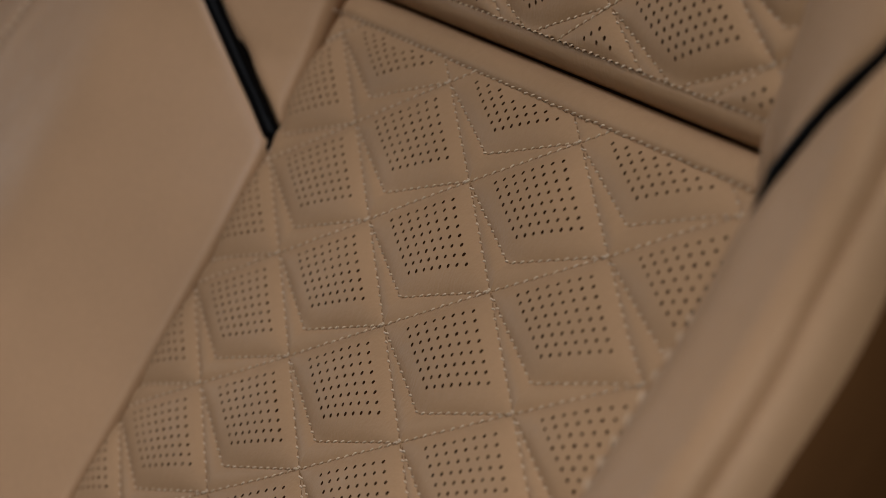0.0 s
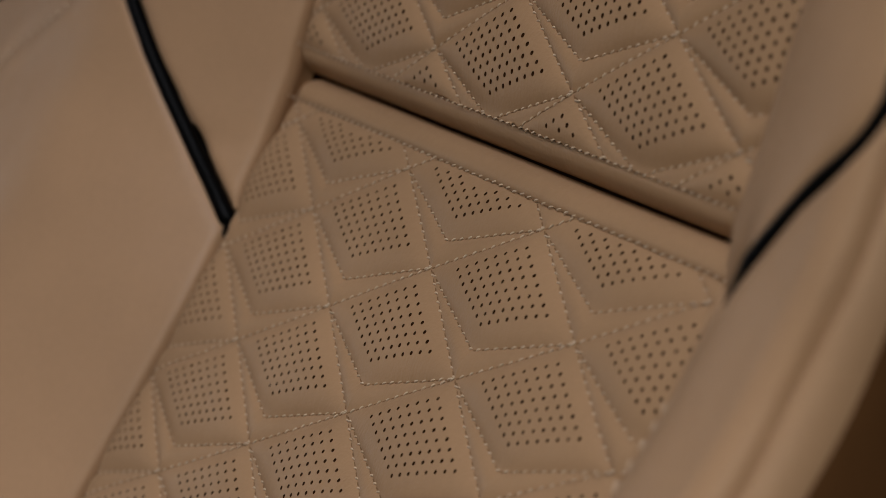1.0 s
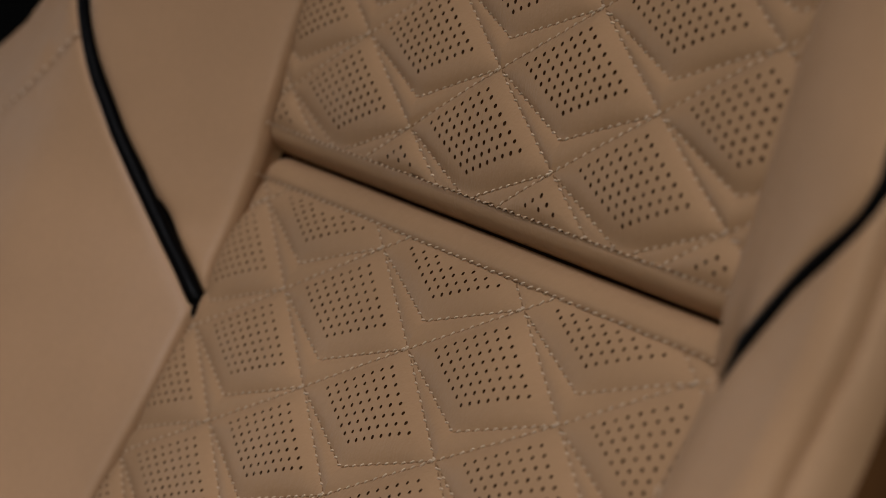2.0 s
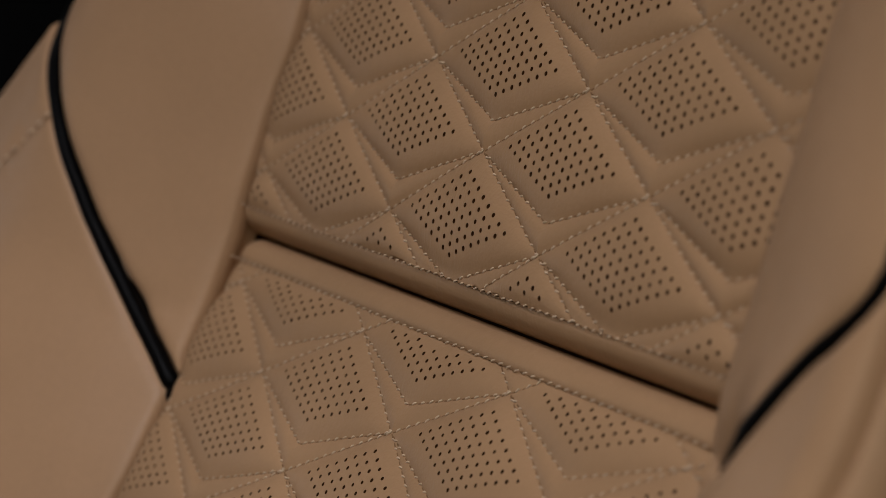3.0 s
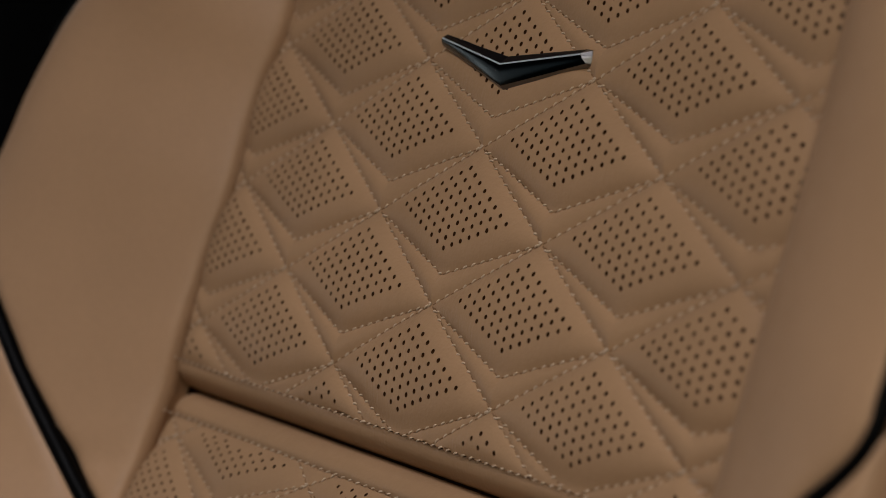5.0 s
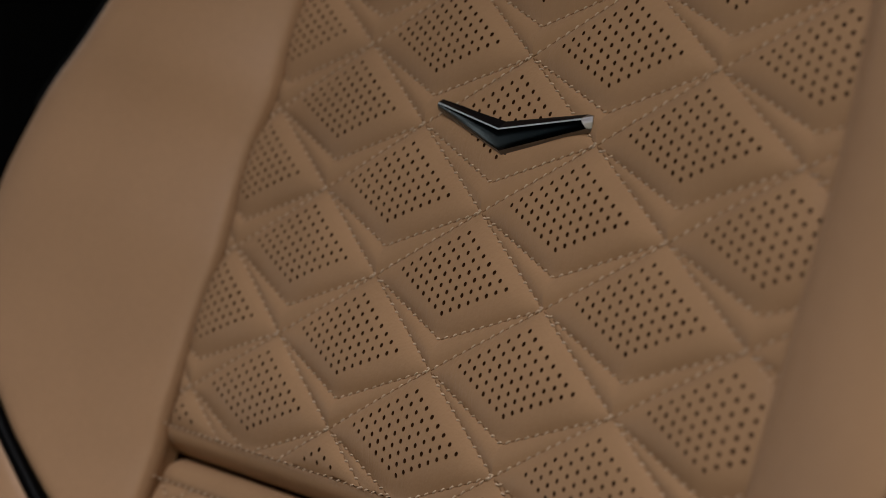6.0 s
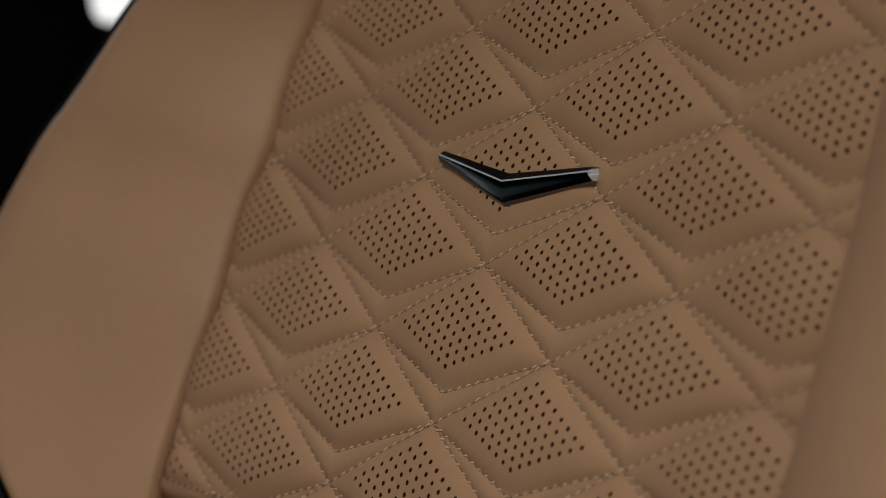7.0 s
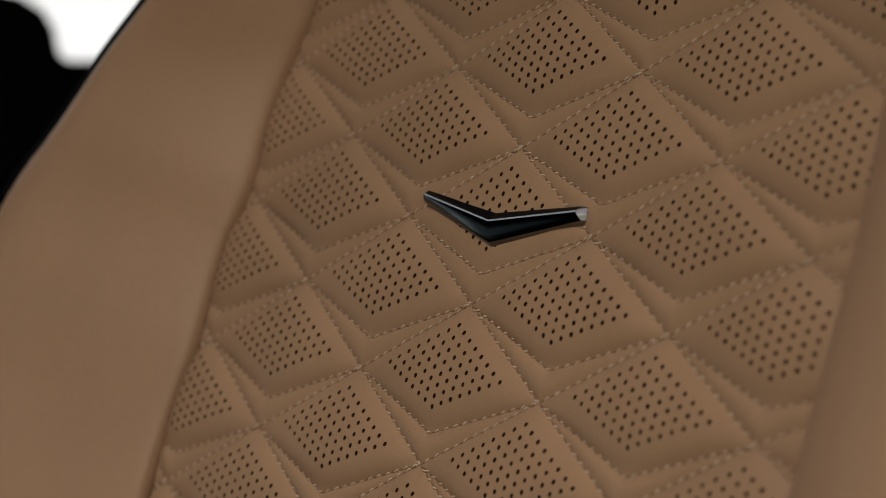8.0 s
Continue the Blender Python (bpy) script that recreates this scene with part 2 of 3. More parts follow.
class Panel:
    """One quilted field: half height of its diamonds, relief, end seam and mapping to the world."""

    def __init__(self, place, half_h, x_off, puff, reach, seam, above, seed):
        self.place, self.h, self.x_off, self.puff, self.reach = place, half_h, x_off, puff, reach
        self.seam, self.above, self.seed = seam, above, seed

    def node(self, i, j):
        x, v = i * HALF_W + self.x_off, j * self.h
        return np.array([x + 0.0005 * wobble(x, v, self.seed, 9.0), v + 0.0004 * wobble(x, v, self.seed + 2.0, 8.0)])

    def inside(self, v):
        """Distance within the end seam."""
        return (v - self.seam) if self.above else (self.seam - v)

    def clamp(self, p):
        q = p.copy()
        q[:, 1] = np.maximum(p[:, 1], self.seam) if self.above else np.minimum(p[:, 1], self.seam)
        return q

    def lift(self, p, edges):
        """Padding over the stitched lines that bound a field."""
        out = np.ones(len(p))
        for a, b in edges:
            d = (b - a) / np.linalg.norm(b - a)
            off = np.abs((p[:, 0] - a[0]) * d[1] - (p[:, 1] - a[1]) * d[0])
            out *= 1 - np.exp(-off / self.reach)
        out *= 1 - np.exp(-np.maximum(self.inside(p[:, 1]), 0) / self.reach)
        out *= 1 - np.exp(-np.maximum(self.margin(p), 0) / 0.0035)
        if self.above:      # the emblem presses its diamond flat
            out *= 1 - 0.5 * np.exp(-((p[:, 0] / 0.030) ** 2 + ((p[:, 1] - 0.066) / 0.016) ** 2) ** 2)
        return self.puff * out * (1 + 0.16 * wobble(p[:, 0], p[:, 1], self.seed + 5, 22.0))

    def margin(self, p):
        """Distance within the seams at both sides."""
        s = p[:, 1] if self.above else p[:, 1] + FOLD - 0.0048
        return np.minimum(p[:, 0] + base_left(s), base_right(s) - p[:, 0])

    def bow(self, p):
        """Slow unevenness of the padding; it draws in at the sides and over the backrest's lower edge."""
        n = 0.0006 * wobble(p[:, 0], p[:, 1], self.seed + 8, 7.0) - 0.0010 * np.exp(-np.maximum(self.margin(p), 0) / 0.004) - 0.0030 * np.exp(-np.maximum(self.margin(p), 0) / 0.0015)
        right = base_right(p[:, 1] if self.above else p[:, 1] + FOLD - 0.0048) - p[:, 0]
        n = n - 0.0045 * np.clip((0.034 - right) / 0.034, 0, 1.0) ** 2
        if self.above:
            n = n - 0.0022 * np.clip((-0.004 - p[:, 1]) / 0.03, 0, 1) ** 1.5
        return n

    def world(self, p, n):
        return self.place(p[:, 0], n + self.bow(p), p[:, 1])

    def corners(self, i, j):
        left, right, top, low = self.node(i - 1, j), self.node(i + 1, j), self.node(i, j + 1), self.node(i, j - 1)
        return left, right, top, low, low + (top - low) * RISE

    def seen(self, i, j):
        """Whether any of the diamond lies within the end seam."""
        left, right, top, low, mid = self.corners(i, j)
        return self.inside(top[1] if self.above else low[1]) > 0.0005


def kite_mesh(panel, left, right, top, mid):
    """The perforated field of one diamond, with real holes through to the backing."""
    a, b = np.meshgrid(LINES, LINES, indexing="ij")
    a, b = a.ravel(), b.ravel()

    def spot(a, b):
        return ((1 - a) * (1 - b))[:, None] * top + (a * (1 - b))[:, None] * right + ((1 - a) * b)[:, None] * left + (a * b)[:, None] * mid

    edges = ((left, top), (top, right), (right, mid), (mid, left))
    m = len(LINES)
    radius = HOLE_R * (1.06 if panel.above else 0.94)
    flat = panel.clamp(spot(a, b))
    height = panel.lift(flat, edges)
    faces, index, taken = [], [], set()
    pts, hts = [flat], [height]
    count = len(flat)
    for hi in range(8):
        for hj in range(8):
            ci, cj = HOLE_0 + 2 * hi + 1, HOLE_0 + 2 * hj + 1
            c = flat[ci * m + cj]
            raw = spot(np.array([LINES[ci]]), np.array([LINES[cj]]))[0]
            if panel.inside(raw[1]) < 0.0020:
                continue
            ring = [(ci - 1, cj - 1), (ci, cj - 1), (ci + 1, cj - 1), (ci + 1, cj), (ci + 1, cj + 1), (ci, cj + 1), (ci - 1, cj + 1), (ci - 1, cj)]
            outer = [i * m + j for i, j in ring]
            for i in (ci - 1, ci):
                for j in (cj - 1, cj):
                    taken.add((i, j))
            d = flat[outer] - c
            turn = np.unwrap(np.arctan2(d[:, 1], d[:, 0]))
            way = 1.0 if turn[-1] > turn[0] else -1.0
            first = np.mean(turn - way * np.arange(8) * math.pi / 4)
            ang = first + way * (np.arange(16) - 0.5) * math.pi / 8
            d = np.stack([np.cos(ang), np.sin(ang)], -1)
            rim = c + d * radius * np.random.uniform(0.94, 1.05)
            lip = panel.lift(rim, edges)
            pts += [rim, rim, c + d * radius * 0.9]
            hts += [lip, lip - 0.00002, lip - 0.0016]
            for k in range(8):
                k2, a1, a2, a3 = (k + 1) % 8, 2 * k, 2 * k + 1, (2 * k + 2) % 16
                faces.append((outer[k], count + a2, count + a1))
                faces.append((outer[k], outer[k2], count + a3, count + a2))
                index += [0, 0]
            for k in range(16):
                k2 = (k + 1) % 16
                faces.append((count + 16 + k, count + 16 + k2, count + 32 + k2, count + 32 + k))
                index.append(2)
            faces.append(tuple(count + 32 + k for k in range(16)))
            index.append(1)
            count += 48
    for i in range(m - 1):
        for j in range(m - 1):
            if (i, j) in taken:
                continue
            q = (i * m + j, (i + 1) * m + j, (i + 1) * m + j + 1, i * m + j + 1)
            if len({tuple(np.round(flat[k], 6)) for k in q}) > 2:
                faces.append(q)
                index.append(0)
    return np.vstack(pts), np.concatenate(hts), faces, index


def wedge_mesh(panel, tip, mid, low):
    """The narrow plain field between a chevron and the diamond's lower edge."""
    u, w = np.meshgrid(np.linspace(0, 1, 22), np.linspace(0, 1, 7), indexing="ij")
    u, w = u.ravel(), w.ravel()
    p = panel.clamp(tip + u[:, None] * ((1 - w)[:, None] * (mid - tip) + w[:, None] * (low - tip)))
    n = panel.lift(p, ((tip, mid), (tip, low)))
    faces = []
    for q in grid_faces(22, 7):
        if len({tuple(np.round(p[k], 6)) for k in q}) > 2:
            faces.append(q)
    return p, n, faces


def diamond(panel, i, j, parent):
    """One quilted diamond: perforated kite and its two wedges."""
    left, right, top, low, mid = panel.corners(i, j)
    verts, faces, index = [], [], []
    start = 0
    if panel.inside(top[1]) > 0.0005 or not panel.above:
        p, n, f, ix = kite_mesh(panel, left, right, top, mid)
        verts.append(panel.world(p, n))
        faces += f
        index += ix
        start = len(p)
    for tip in (left, right):
        p, n, f = wedge_mesh(panel, tip, mid, low)
        verts.append(panel.world(p, n))
        faces += [tuple(start + k for k in q) for q in f]
        index += [0] * len(f)
        start += len(p)
    verts = np.vstack(verts)
    # all faces look out of the seat
    out = []
    normal = np.array(panel.place(np.array([0.0]), np.array([1.0]), np.array([0.0])) - panel.place(np.array([0.0]), np.array([0.0]), np.array([0.0])))[0]
    for q in faces:
        a, b, c = verts[q[0]], verts[q[1]], verts[q[2]]
        if len(q) == 4:
            nn = np.cross(c - a, verts[q[3]] - b)
        else:
            nn = np.cross(b - a, c - a)
        out.append(q if nn @ normal >= -1e-12 else q[::-1])
    return part("quilted_diamond", verts, out, [LEATHER, SHADED_BACKING, SHADED_EDGE], parent, index=index)


STITCH_RING = np.array([(math.cos(a), math.sin(a)) for a in np.linspace(0, 2 * math.pi, 6, endpoint=False)])


class Thread:
    """Gathers the single stitches of a panel, and the needle slots whose shade is painted between them."""

    def __init__(self):
        self.verts, self.faces, self.index, self.count = [], [], [], 0

    def capsule(self, place, p, d, length, radius, n, rise, flat, material):
        side = np.array([-d[1], d[0]])
        ts = np.array([-0.5, -0.40, -0.15, 0.15, 0.40, 0.5])
        rs = np.array([0.35, 0.85, 1.0, 1.0, 0.85, 0.35])
        dip = np.array([-0.9, -0.35, 0.2, 0.3, -0.1, -0.5])
        c = p + (ts * length)[:, None] * d
        q = c[:, None] + side * (STITCH_RING[:, 0][None, :, None] * (radius * rs)[:, None, None])
        h = n + flat * radius * (dip[:, None] + STITCH_RING[:, 1][None] * rs[:, None]) + rise * ts[:, None]
        self.verts.append(place(q[..., 0].ravel(), h.ravel(), q[..., 1].ravel()))
        base = self.count
        for i in range(5):
            for k in range(6):
                k2 = (k + 1) % 6
                self.faces.append((base + i * 6 + k, base + i * 6 + k2, base + (i + 1) * 6 + k2, base + (i + 1) * 6 + k))
        self.faces.append(tuple(base + k for k in range(6))[::-1])
        self.faces.append(tuple(base + 30 + k for k in range(6)))
        self.index += [material] * 32
        self.count += 36

    def stitch(self, place, p, d, pitch, radius, n, slant):
        """One thread loop that rises from its slot, leaning against the row."""
        t = radians(slant + random.uniform(-5, 5))
        e = np.array([d[0] * math.cos(t) - d[1] * math.sin(t), d[0] * math.sin(t) + d[1] * math.cos(t)])
        jog = np.random.uniform(-0.00008, 0.00008, 2)
        self.capsule(place, p + jog + d * pitch * 0.25, e, pitch * random.uniform(0.46, 0.58), radius * random.uniform(0.70, 0.88), n + 0.00010, 0.0003, 1.0, 0)
        # Brown bead flush with the leather: the needle slot's shade as colour.
        self.capsule(place, p + jog - d * pitch * 0.18, d, pitch * random.uniform(0.36, 0.48), radius * 0.66, n - 0.00006, 0.0, 0.35, 1)

    def row(self, panel, a, b, pitch=0.0038, radius=0.00034, n=0.00012, slant=16.0):
        """A row of stitches from a to b, kept within the panel's end seam."""
        length = np.linalg.norm(b - a)
        d = (b - a) / length
        m = max(1, round(length / pitch))
        for k in range(m):
            p = a + d * (k + 0.5) * length / m
            if panel.inside(p[1]) < 0.0004 or abs(p[0]) > 0.155:
                continue
            self.stitch(panel.place, p, d, length / m, radius, n + panel.bow(p[None])[0], slant)

    def seam(self, place, xs, v, pitch, radius, n, slant=24.0):
        """A straight row across the seat."""
        m = round((xs[1] - xs[0]) / pitch)
        for k in range(m):
            p = np.array([xs[0] + (k + 0.5) * pitch, v + random.uniform(-0.0001, 0.0001)])
            self.stitch(place, p, np.array([1.0, 0.0]), pitch, radius, n, slant)

    def finish(self, parent, label):
        return part("stitching", np.vstack(self.verts), self.faces, [THREAD, SHADED_SLOT], parent, label, index=self.index, kind="stuff")


def quilt(panel, i_range, j_range, parent, backing_v):
    """All diamonds of a panel with their stitching."""
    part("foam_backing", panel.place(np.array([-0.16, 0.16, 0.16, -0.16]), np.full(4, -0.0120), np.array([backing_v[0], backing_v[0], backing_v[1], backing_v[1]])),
         [(0, 1, 2, 3)], [SHADED_BACKING], parent, "foam backing behind the perforated leather, darkened for shade in holes and crease")
    thread = Thread()
    for j in range(*j_range):
        for i in range(*i_range):
            if (i + j) % 2 == 0 or not panel.seen(i, j):
                continue
            diamond(panel, i, j, parent)
            left, right, top, low, mid = panel.corners(i, j)
            thread.row(panel, left, top)
            thread.row(panel, top, right, slant=30.0)
            thread.row(panel, left + (mid - left) * 0.03, mid, slant=30.0)
            thread.row(panel, mid, right + (mid - right) * 0.03)
    return thread


# ---- bolsters ----
PIPE_LEFT = [(-0.0036, -0.0940), (-0.0008, -0.0919), (0.0058, -0.0859), (0.0160, -0.0770), (0.0298, -0.0638), (0.0448, -0.0474),
             (0.0572, -0.0353), (0.0700, -0.0208), (0.0826, -0.0087), (0.0900, 0.001), (0.0945, 0.010)]
PIPE_RIGHT = [(-0.004, -0.0690), (0.000, -0.0680), (0.0060, -0.0665), (0.016, -0.0632), (0.026, -0.0585), (0.0335, -0.0540), (0.0377, -0.0450), (0.0412, -0.0400),
              (0.0453, -0.0345), (0.0514, -0.0270), (0.0575, -0.0200), (0.0646, -0.0143), (0.0695, -0.0090), (0.0729, -0.0030), (0.0743, 0.0020), (0.0766, 0.0100), (0.0786, 0.0175)]


def wing_edge(s):
    """Where the near wing's leather gives way to a black band coloured for the dark gap beyond."""
    return np.interp(s, [0.0, 0.0175, 0.03, 0.11], [0.0743, 0.0786, 0.083, 0.100])


def pipe_line(side, m=200):
    return spline(PIPE_LEFT if side < 0 else PIPE_RIGHT, np.linspace(0, 1, m))


def foot(s):
    """How deep the leather beside a bolster lies where it dives into the crease."""
    return np.interp(s, [-0.095, -0.075, -0.060, -0.0447, -0.0415, -0.0385, -0.034, -0.028], [0, -0.0004, -0.0009, -0.0018, -0.0022, -0.0016, -0.0006, 0])


def gap_s(dx, side, wide=False):
    """Where the two bolsters meet; beyond the piping the cushion's side ends in a slope."""
    p = pipe_line(side)
    s = np.interp(dx, p[:, 0], p[:, 1])
    if side > 0:
        return s
    s = np.interp(dx, p[:, 0] * (widen(p[:, 1]) if wide else 1.0), p[:, 1])
    return np.where(dx < 0.0905, s, np.interp(dx, [0.0905, 0.0948, 0.1054, 0.1169, 0.150, 0.19], [0.0045, -0.001, -0.0129, -0.0248, -0.045, -0.065]))


def back_bolster(side, parent):
    """Side wing of the backrest, from the panel's seam over its crest to the outer side; its lower edge follows the piping."""
    base = base_left if side < 0 else base_right
    pr = spline(BACK_PROFILE_LEFT if side < 0 else BACK_PROFILE_RIGHT, np.linspace(0, 1, 96))
    rows = np.concatenate([[0, 0.0015, 0.004, 0.008, 0.014, 0.022, 0.034, 0.05], np.linspace(0.07, 1, 50)])
    s_top = 0.34
    verts = []
    end = 0.0905 if side < 0 else 0.0786
    start = np.where(pr[:, 0] < end, gap_s(np.minimum(pr[:, 0], end - 0.0001), side), 0.012 if side < 0 else 0.0175) + (0.0010 if side < 0 else -0.0004)
    parted = np.clip((pr[:, 0] - 0.026) / 0.010, 0, 1)
    sunk = np.where(np.arange(96) < np.argmin(pr[:30, 0]), 1, np.clip(1 - pr[:, 0] / 0.009, 0, 1) ** 1.5)
    for r in rows:
        s = start + r * (s_top - start)
        d = s - start
        n = pr[:, 1] - (0.006 if side < 0 else 0.004 * parted) * np.exp(-d / (0.0022 if side < 0 else 0.0016)) - 0.02 * np.clip((s - 0.30) / 0.04, 0, 1) ** 2
        if side < 0:
            n = n + foot(s) * sunk
        n = n - 0.0022 * np.exp(-((s + 0.0690 + 0.16 * pr[:, 0]) / 0.0042) ** 2) * np.clip(1 - pr[:, 0] / 0.045, 0, 1) * np.clip(pr[:, 0] / 0.006, 0, 1)
        n = n + 0.0008 * wobble(pr[:, 0], s, 3.1 if side < 0 else 5.2, 9.0) * np.clip(pr[:, 0] / 0.02, 0, 1)
        if side > 0:
            n = n * (parted + (1 - parted) * (1 - (1 - np.clip(d / 0.03, 0, 1)) ** 2))
            if r == 0:      # the wing is closed underneath
                n = np.minimum(n, -0.012)
        verts.append(along(side * (base(s) + pr[:, 0] * widen(s)), n, s))
    faces = grid_faces(len(rows), 96, side < 0)
    level = [0.0175 + r * (s_top - 0.0175) for r in rows]
    # Black faces on the near wing stand in for the dark gap beside it.
    cut = [int(side > 0 and k % 95 > 20 and 0 < pr[k % 95, 0] - wing_edge(level[k // 95]) < 0.012) for k in range(len(faces))]
    return part("bolster", np.vstack(verts), faces, [SMOOTH, PIPING], parent, "smooth plain tan leather side bolster", index=cut)


def outer_seam(s, side):
    if side < 0:
        return np.interp(s, [-0.20, -0.114, -0.092, -0.0704, -0.0515, -0.0368, -0.0263], [0.225, 0.159, 0.1465, 0.1295, 0.101, 0.084, 0.0745])
    return np.interp(s, [-0.30, -0.10, -0.08, -0.067, -0.0557, -0.046, -0.0346], [0.0628, 0.0622, 0.0612, 0.0604, 0.0608, 0.0618, 0.0630])


def cushion_bolster(side, parent):
    """Side wing of the cushion: plain top panel out to its seam, then the side panel."""
    shift = 0.0 if side < 0 else INSET
    base = base_left if side < 0 else (lambda s: base_right(s) + INSET)
    profile = CUSHION_PROFILE_LEFT if side < 0 else CUSHION_PROFILE_RIGHT
    cols = 140 if side < 0 else 280
    pr = spline(profile, np.linspace(0, 1, cols))
    rows = np.concatenate([[0, 0.003, 0.008, 0.016, 0.026, 0.04, 0.06], np.linspace(0.08, 1, 60)])
    s_low = -0.42
    verts = []
    parted = np.clip((pr[:, 0] + shift - 0.030) / 0.010, 0, 1)
    start = gap_s((pr[:, 0] + shift) / (1.0 if side < 0 else 1.05), side, True) + (-0.0010 if side < 0 else 0.0100 - 0.0146 * parted)
    for r in rows:
        s = start + r * (s_low - start)
        d = start - s
        gap = pr[:, 0] - outer_seam(s, side)
        n = pr[:, 1] - (0.006 if side < 0 else 0.004 * parted) * np.exp(-d / (0.0012 if side < 0 else 0.0014)) - (0.0012 * np.exp(-(gap / 0.0024) ** 2) if side < 0 else 0.0060 * np.exp(-np.abs(gap / 0.0012) ** 1.5)) + (0.0007 if side < 0 else 0.0011) * np.exp(-((np.abs(gap) - 0.008) / 0.006) ** 2)
        n = n + 0.0008 * wobble(pr[:, 0], s, 1.7 if side < 0 else 4.4, 9.0) * np.clip(pr[:, 0] / 0.02, 0, 1)
        verts.append(along(side * (base(s) + pr[:, 0]), n, s))
    faces = grid_faces(len(rows), cols, side > 0)
    # From this column outwards the near bolster is dark brown.
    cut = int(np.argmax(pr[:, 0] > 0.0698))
    ob = part("bolster", np.vstack(verts), faces, [SMOOTH, DARK_SIDE], parent, "smooth tan leather bolster with an outer seam",
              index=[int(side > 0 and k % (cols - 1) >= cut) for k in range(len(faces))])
    thread = Thread()
    place = lambda x, n, v: along(side * (base(v) + x), n, v)
    front = pr[int(np.argmin(pr[:40, 0])): int(np.argmax(pr[:, 0]))]
    if side > 0:
        for s in np.arange(-0.29, -0.080, 0.0052):
            thread.stitch(place, np.array([0.0165, s]), np.array([0.0, 1.0]), 0.0056, 0.00040, -0.0001 + float(np.interp(0.0165, front[:, 0], front[:, 1])), 20.0)
        thread.finish(parent, "beige stitching along the inner edge of the bolster")
        return ob
    for s in np.arange(-0.130, -0.026, 0.0034):
        x = float(outer_seam(s, side))
        x2 = float(outer_seam(s + 0.001, side))
        d = np.array([x2 - x, 0.001])
        d /= np.linalg.norm(d)
        x -= 0.0036
        thread.stitch(place, np.array([x, s]), d, 0.0042, 0.00060, float(np.interp(x, front[:, 0], front[:, 1])) + 0.0008, 14.0)
    thread.finish(parent, "beige stitching along the bolster seam")
    return ob


def piping(side, parent):
    """Black cord in the gap between the two bolsters."""
    base = base_left if side < 0 else base_right
    line = pipe_line(side, 60)
    pr = spline(BACK_PROFILE_LEFT if side < 0 else BACK_PROFILE_RIGHT, np.linspace(0, 1, 300))
    front = pr[int(np.argmin(pr[:100, 0])): int(np.argmax(pr[:, 0] > 0.1))]
    n = np.interp(line[:, 0], front[:, 0], front[:, 1]) - 0.0018
    if side < 0:
        line = line - np.array([0.0, 0.0008])
    if side > 0:
        line = line[line[:, 0] > 0.0310] + np.array([0.0010, -0.0012])
        n = n[-len(line):]
        # it runs on up the wing's outer edge
        line = np.vstack([line, [(wing_edge(s), s) for s in np.linspace(0.022, 0.11, 20)]])
        n = np.concatenate([n, np.full(20, n[-1])])
    pts = along(side * (base(line[:, 1]) + line[:, 0] * widen(line[:, 1])), n, line[:, 1])
    knots, sizes = ([0, 0.06, 0.14, 0.5, 0.8, 1], [0.0038, 0.0040, 0.0030, 0.0026, 0.0023, 0.0018]) if side < 0 else ([0, 0.12, 0.3, 0.5, 0.62, 0.70, 1], [0.0012, 0.0036, 0.0024, 0.0016, 0.0022, 0.0038, 0.0026])
    v, f = tube(pts, np.interp(np.linspace(0, 1, len(pts)), knots, sizes))
    part("piping", v, f, [PIPING], parent, "glossy black piping")


def outer_trim(parent):
    """Black trim that shows as a thin edge behind the far wing."""
    pr = spline(BACK_PROFILE_LEFT, np.linspace(0, 1, 300))
    pts = []
    for s in np.linspace(0.05, 0.33, 50):
        x = base_left(s) + pr[:, 0] * widen(s)
        k = int(np.argmax(0.54 * x + 0.84 * pr[:, 1]))
        pts.append(along(-(x[k] + 0.0092), pr[k, 1] - 0.0052, s))
    v, f = tube(np.array(pts), 0.0030)
    part("outer_trim", v, f, [TRIM_BLACK], parent, "black trim edge behind the wing")


def strip(name, rows, place, parent, label, xs=(-0.16, 0.16)):
    """A plain band across the seat with the profile rows of (n, v)."""
    pr = spline(rows, np.linspace(0, 1, 36))
    x = np.linspace(xs[0], xs[1], 160)
    verts = []
    for n, v in pr:
        k = wobble(x, np.full_like(x, v), 2.2, 12.0)
        s = v if place is upper else v + FOLD - 0.0048
        tuck = (0.0015 if place is upper else 0.0040) * np.exp(-np.maximum(np.minimum(x + base_left(s), base_right(s) - x), 0) / 0.0016)
        verts.append(place(x, n + 0.0004 * k - tuck, np.full_like(x, v)))
    part(name, np.vstack(verts), grid_faces(36, 160), [LEATHER], parent, label)


